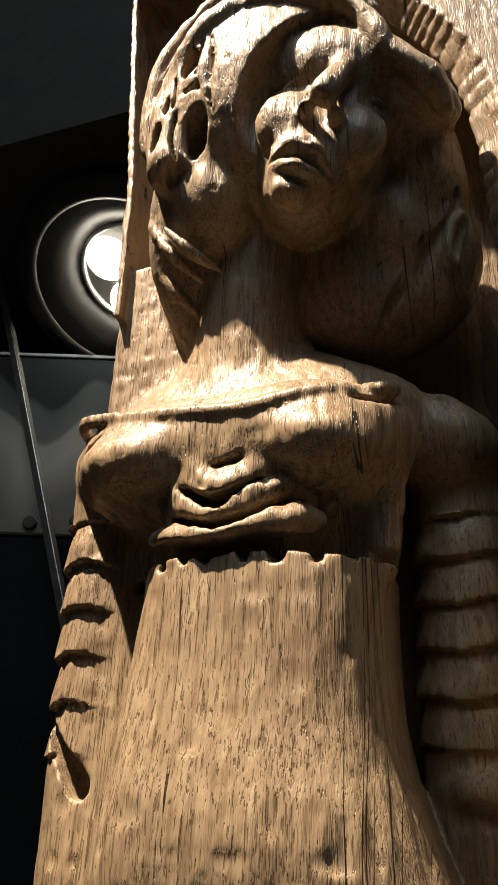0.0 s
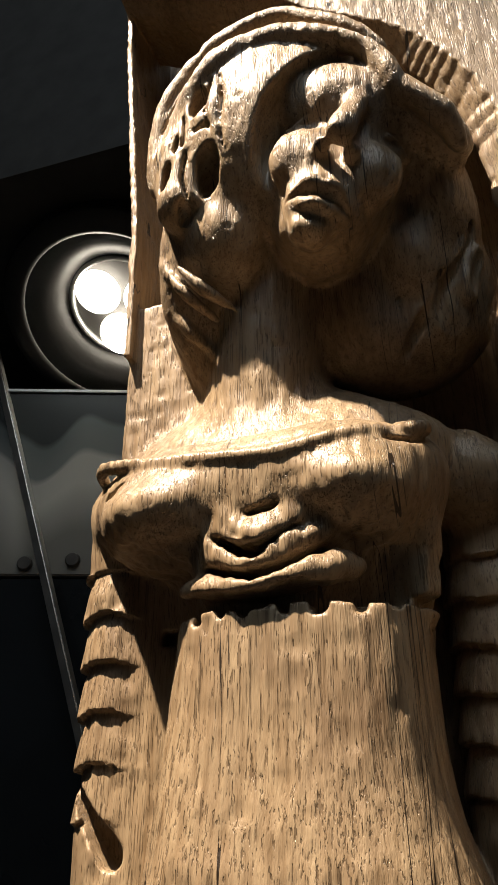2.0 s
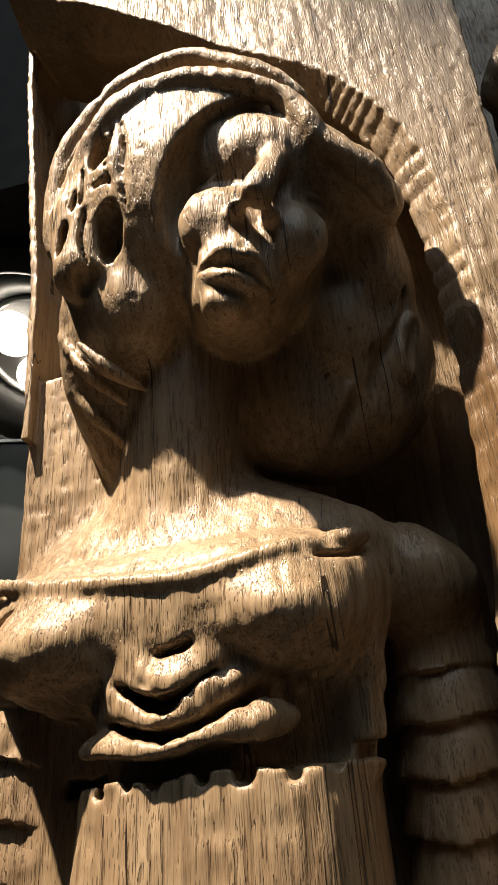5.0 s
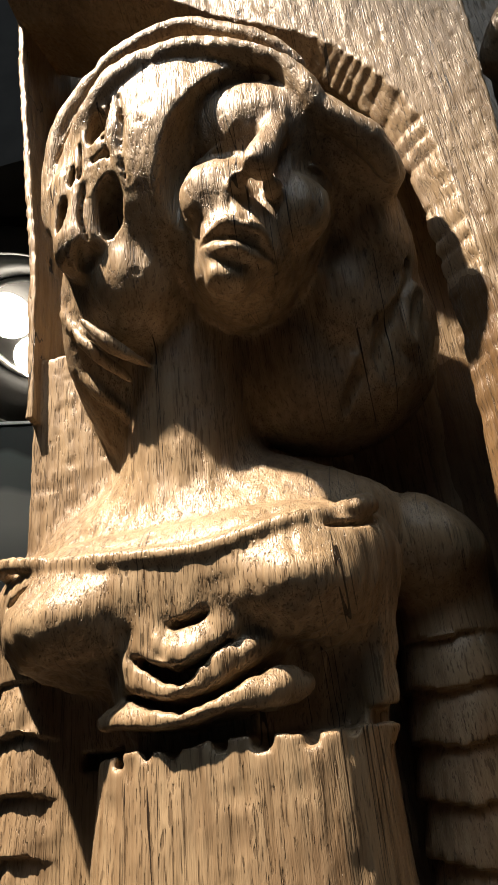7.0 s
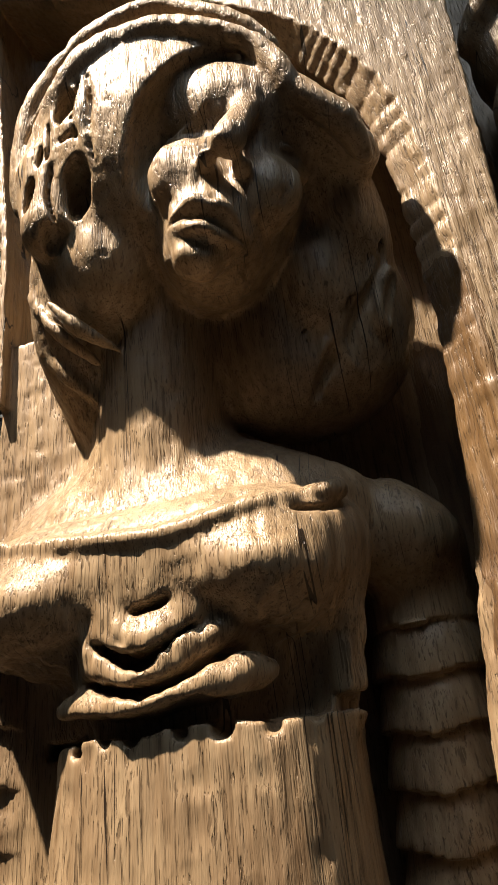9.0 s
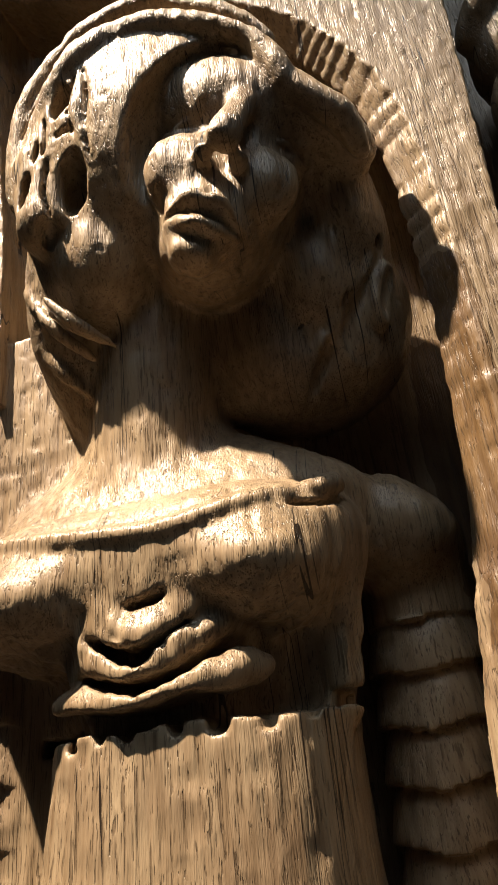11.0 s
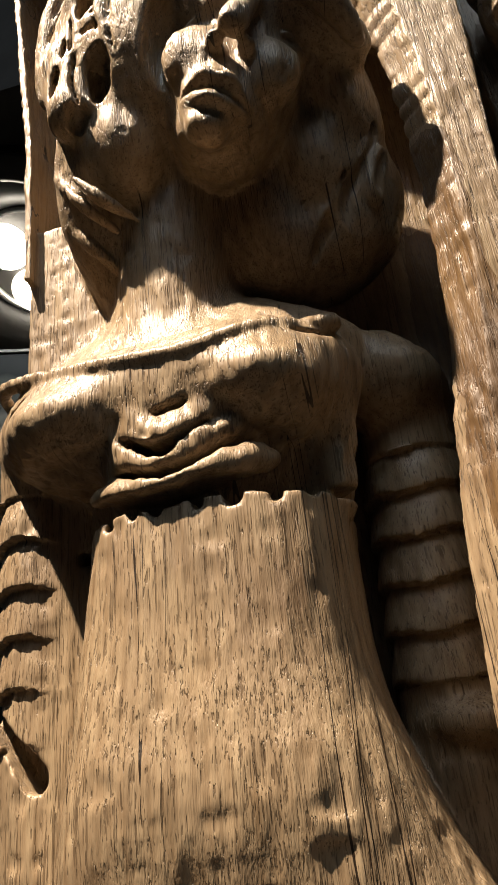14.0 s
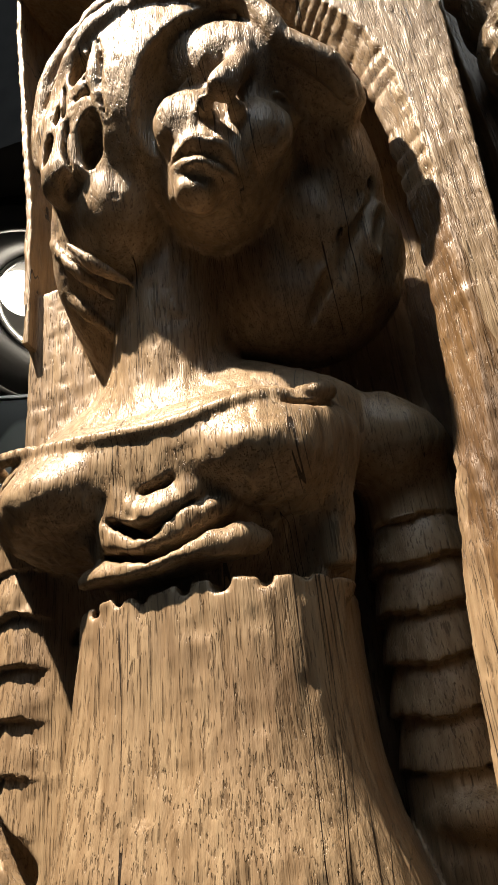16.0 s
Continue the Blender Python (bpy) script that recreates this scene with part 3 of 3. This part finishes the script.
    for p in (((-0.336, 0.570, 2.345), (-0.312, 0.548, 2.366), (-0.268, 0.530, 2.385)), ((-0.250, 0.528, 2.352), (-0.246, 0.530, 2.310), (-0.250, 0.534, 2.270), (-0.246, 0.538, 2.230)), ((-0.304, 0.545, 2.312), (-0.300, 0.545, 2.288), (-0.306, 0.552, 2.262)), ((-0.300, 0.550, 2.252), (-0.304, 0.556, 2.215), (-0.298, 0.560, 2.180)), ((-0.262, 0.534, 2.350), (-0.268, 0.530, 2.300), (-0.262, 0.533, 2.262)), ((-0.346, 0.586, 2.240), (-0.343, 0.586, 2.205), (-0.336, 0.590, 2.175))):
        c.slit(p, (0.0020, 0.0034, 0.0018), 0.004, 0.004)
        c.stroke([(x + 0.008, y - 0.001, z) for x, y, z in p], (0.003, 0.006, 0.003), 0.008)
    # ---- the face
    lump(0, 0.096, 0.022, 0.080, 0.086, 0.140)
    lump(0, 0.060, -0.066, 0.054, 0.060, 0.064, 0.03)
    lump(0, 0.014, -0.130, 0.022, 0.020, 0.018, 0.022)
    lump(-0.010, 0.064, 0.092, 0.098, 0.070, 0.072, 0.012)
    for side in (-1, 1):
        lump(side * 0.051, -0.010, 0.021, 0.036, 0.033, 0.026, 0.006, True)
        lump(side * 0.044, 0.022, -0.022, 0.034, 0.024, 0.040, 0.025)
        lump(side * 0.050, 0.046, 0.030, 0.026, 0.020, 0.019, 0.004)
        line(((side * 0.078, 0.042, 0.030), (side * 0.050, 0.023, 0.043), (side * 0.024, 0.032, 0.030)), (0.002, 0.0032, 0.002), 0.002)
        line(((side * 0.076, 0.042, 0.024), (side * 0.050, 0.026, 0.017), (side * 0.026, 0.032, 0.026)), (0.0015, 0.0026, 0.0015), 0.002)
    line(((0, 0.010, 0.072), (0, -0.004, 0.040), (0, -0.018, 0.006), (0, -0.026, -0.016)), (0.010, 0.008, 0.009, 0.011), 0.012)
    lump(0, -0.026, -0.021, 0.015, 0.014, 0.011, 0.006)
    for side in (-1, 1):
        lump(side * 0.018, -0.006, -0.026, 0.010, 0.014, 0.009, 0.006)
        lump(side * 0.009, -0.018, -0.036, 0.005, 0.007, 0.006, 0.003, True)
    lump(0, 0.016, -0.090, 0.038, 0.024, 0.036, 0.02)
    line(((0, -0.010, -0.046), (0, -0.011, -0.072)), (0.003, 0.004), 0.005, True)
    line(((-0.034, 0.010, -0.099), (-0.014, -0.012, -0.085), (0, -0.012, -0.087), (0.014, -0.012, -0.085), (0.034, 0.010, -0.099)), (0.003, 0.0066, 0.0056, 0.0066, 0.003), 0.006)
    line(((-0.030, 0.008, -0.105), (0, -0.010, -0.112), (0.030, 0.008, -0.105)), (0.003, 0.0080, 0.003), 0.006)
    line(((-0.038, 0.010, -0.100), (-0.016, -0.016, -0.097), (0, -0.018, -0.099), (0.016, -0.016, -0.097), (0.038, 0.010, -0.100)), (0.002, 0.0036, 0.0030, 0.0036, 0.002), 0.003, True)
    lump(0, -0.014, -0.123, 0.022, 0.010, 0.005, 0.008, True)

    # hair that falls behind the neck, in drawn strands
    c.stroke(((-0.318, 0.628, 2.205), (-0.322, 0.652, 2.120), (-0.312, 0.684, 2.050), (-0.290, 0.710, 1.985)), (0.040, 0.042, 0.034, 0.022), 0.015)
    c.ball((-0.268, 0.622, 2.160), (0.058, 0.062, 0.072), 0.015)
    for p in (((-0.356, 0.612, 2.145), (-0.322, 0.602, 2.085), (-0.284, 0.626, 2.050)), ((-0.322, 0.588, 2.110), (-0.292, 0.596, 2.076), (-0.262, 0.622, 2.060)), ((-0.352, 0.636, 2.090), (-0.322, 0.634, 2.048), (-0.292, 0.656, 2.015))):
        c.stroke(p, (0.003, 0.006, 0.003), 0.006)
        c.stroke([(x - 0.004, y - 0.008, z - 0.012) for x, y, z in p], (0.002, 0.005, 0.002), 0.006, True)

    # veil and wavy locks beside the cheek, deep in the niche
    c.stroke(((-0.046, 0.585, 2.322), (-0.030, 0.595, 2.290), (-0.006, 0.605, 2.268), (0.018, 0.625, 2.238)), (0.020, 0.024, 0.026, 0.018), 0.015)
    c.ball((-0.050, 0.690, 2.130), (0.052, 0.052, 0.075), 0.02)
    c.ball((-0.120, 0.715, 2.070), (0.070, 0.062, 0.095), 0.02)
    c.ball((-0.006, 0.705, 2.200), (0.046, 0.075, 0.080), 0.02)
    c.ball((-0.030, 0.690, 2.255), (0.060, 0.070, 0.060), 0.02)
    c.ball((-0.022, 0.740, 2.110), (0.070, 0.066, 0.085), 0.02, 10)
    c.ball((-0.058, 0.740, 2.035), (0.082, 0.062, 0.052), 0.03, -20)
    for x0, top, low, sway in ((-0.052, 2.16, 2.00, 0.016), (-0.026, 2.18, 1.99, -0.018), (0.004, 2.17, 2.02, 0.014), (0.026, 2.13, 2.06, -0.008)):
        zs = np.linspace(top, low, 7)
        way = [(x0 - 0.25 * (top - z) + sway * math.sin((top - z) * 42), 0.676 + 0.30 * max(0, 2.06 - z) + 6 * (x0 + 0.02) ** 2, z) for z in zs]
        c.stroke(way, (0.004, 0.011, 0.009, 0.010, 0.004), 0.008)
        c.stroke([(x + 0.014, y - 0.008, z) for x, y, z in way], (0.002, 0.006, 0.005, 0.006, 0.002), 0.006, True)

    return tagged(carved("wooden_statue", c), "weathered oak statue of a draped woman carved from a timber post", "statue")


carved_figure()
tagged(part("timber_plinth", box(-0.46, 0.10, 0.50, 0.84, 0, 1.245, 0.012), OAK), "rough oak block that carries the carved statue", "plinth")


def neighbour():
    c = Clay(np.array((0.165, 0.58, 1.24)), np.array((0.60, 0.98, 2.98)))
    c.add((0.1, 0.5, 1.2), (0.7, 1.0, 3.0), lambda x, y, z: np.maximum(np.maximum(0.20 - x, x - 0.57), np.maximum(0.80 - y, y - 0.96)) + z * 0, 0.004)
    c.bend((0.190, 0.695, 2.460), (0.235, 0.640, 2.545), (0.380, 0.640, 2.520), 0.014, 0.024, 0.026, 0.01)
    c.ball((0.275, 0.720, 2.44), (0.085, 0.070, 0.085), 0.02)
    c.ball((0.250, 0.690, 2.310), (0.064, 0.055, 0.085), 0.02)
    c.ball((0.330, 0.700, 2.25), (0.08, 0.085, 0.12), 0.02)
    for a in range(6):
        c.ball((0.205 + 0.018 * math.sin(a * 2.1), 0.648 + 0.006 * a, 2.345 - 0.022 * a), (0.010, 0.016, 0.012), 0.005, 0, True)
    c.rod((0.255, 0.80, 2.20), (0.245, 0.80, 1.26), 0.055, 0.07, 0.03)
    c.ball((0.34, 0.77, 1.9), (0.13, 0.10, 0.2), 0.03)
    return tagged(carved("wooden_statue", c), "dark oak statue with rolled hair standing beside another post", "statue")


neighbour()
tagged(part("timber_plinth", box(0.19, 0.58, 0.66, 0.97, 0, 1.245, 0.012), OAK), "rough oak block that carries the carved statue", "plinth")
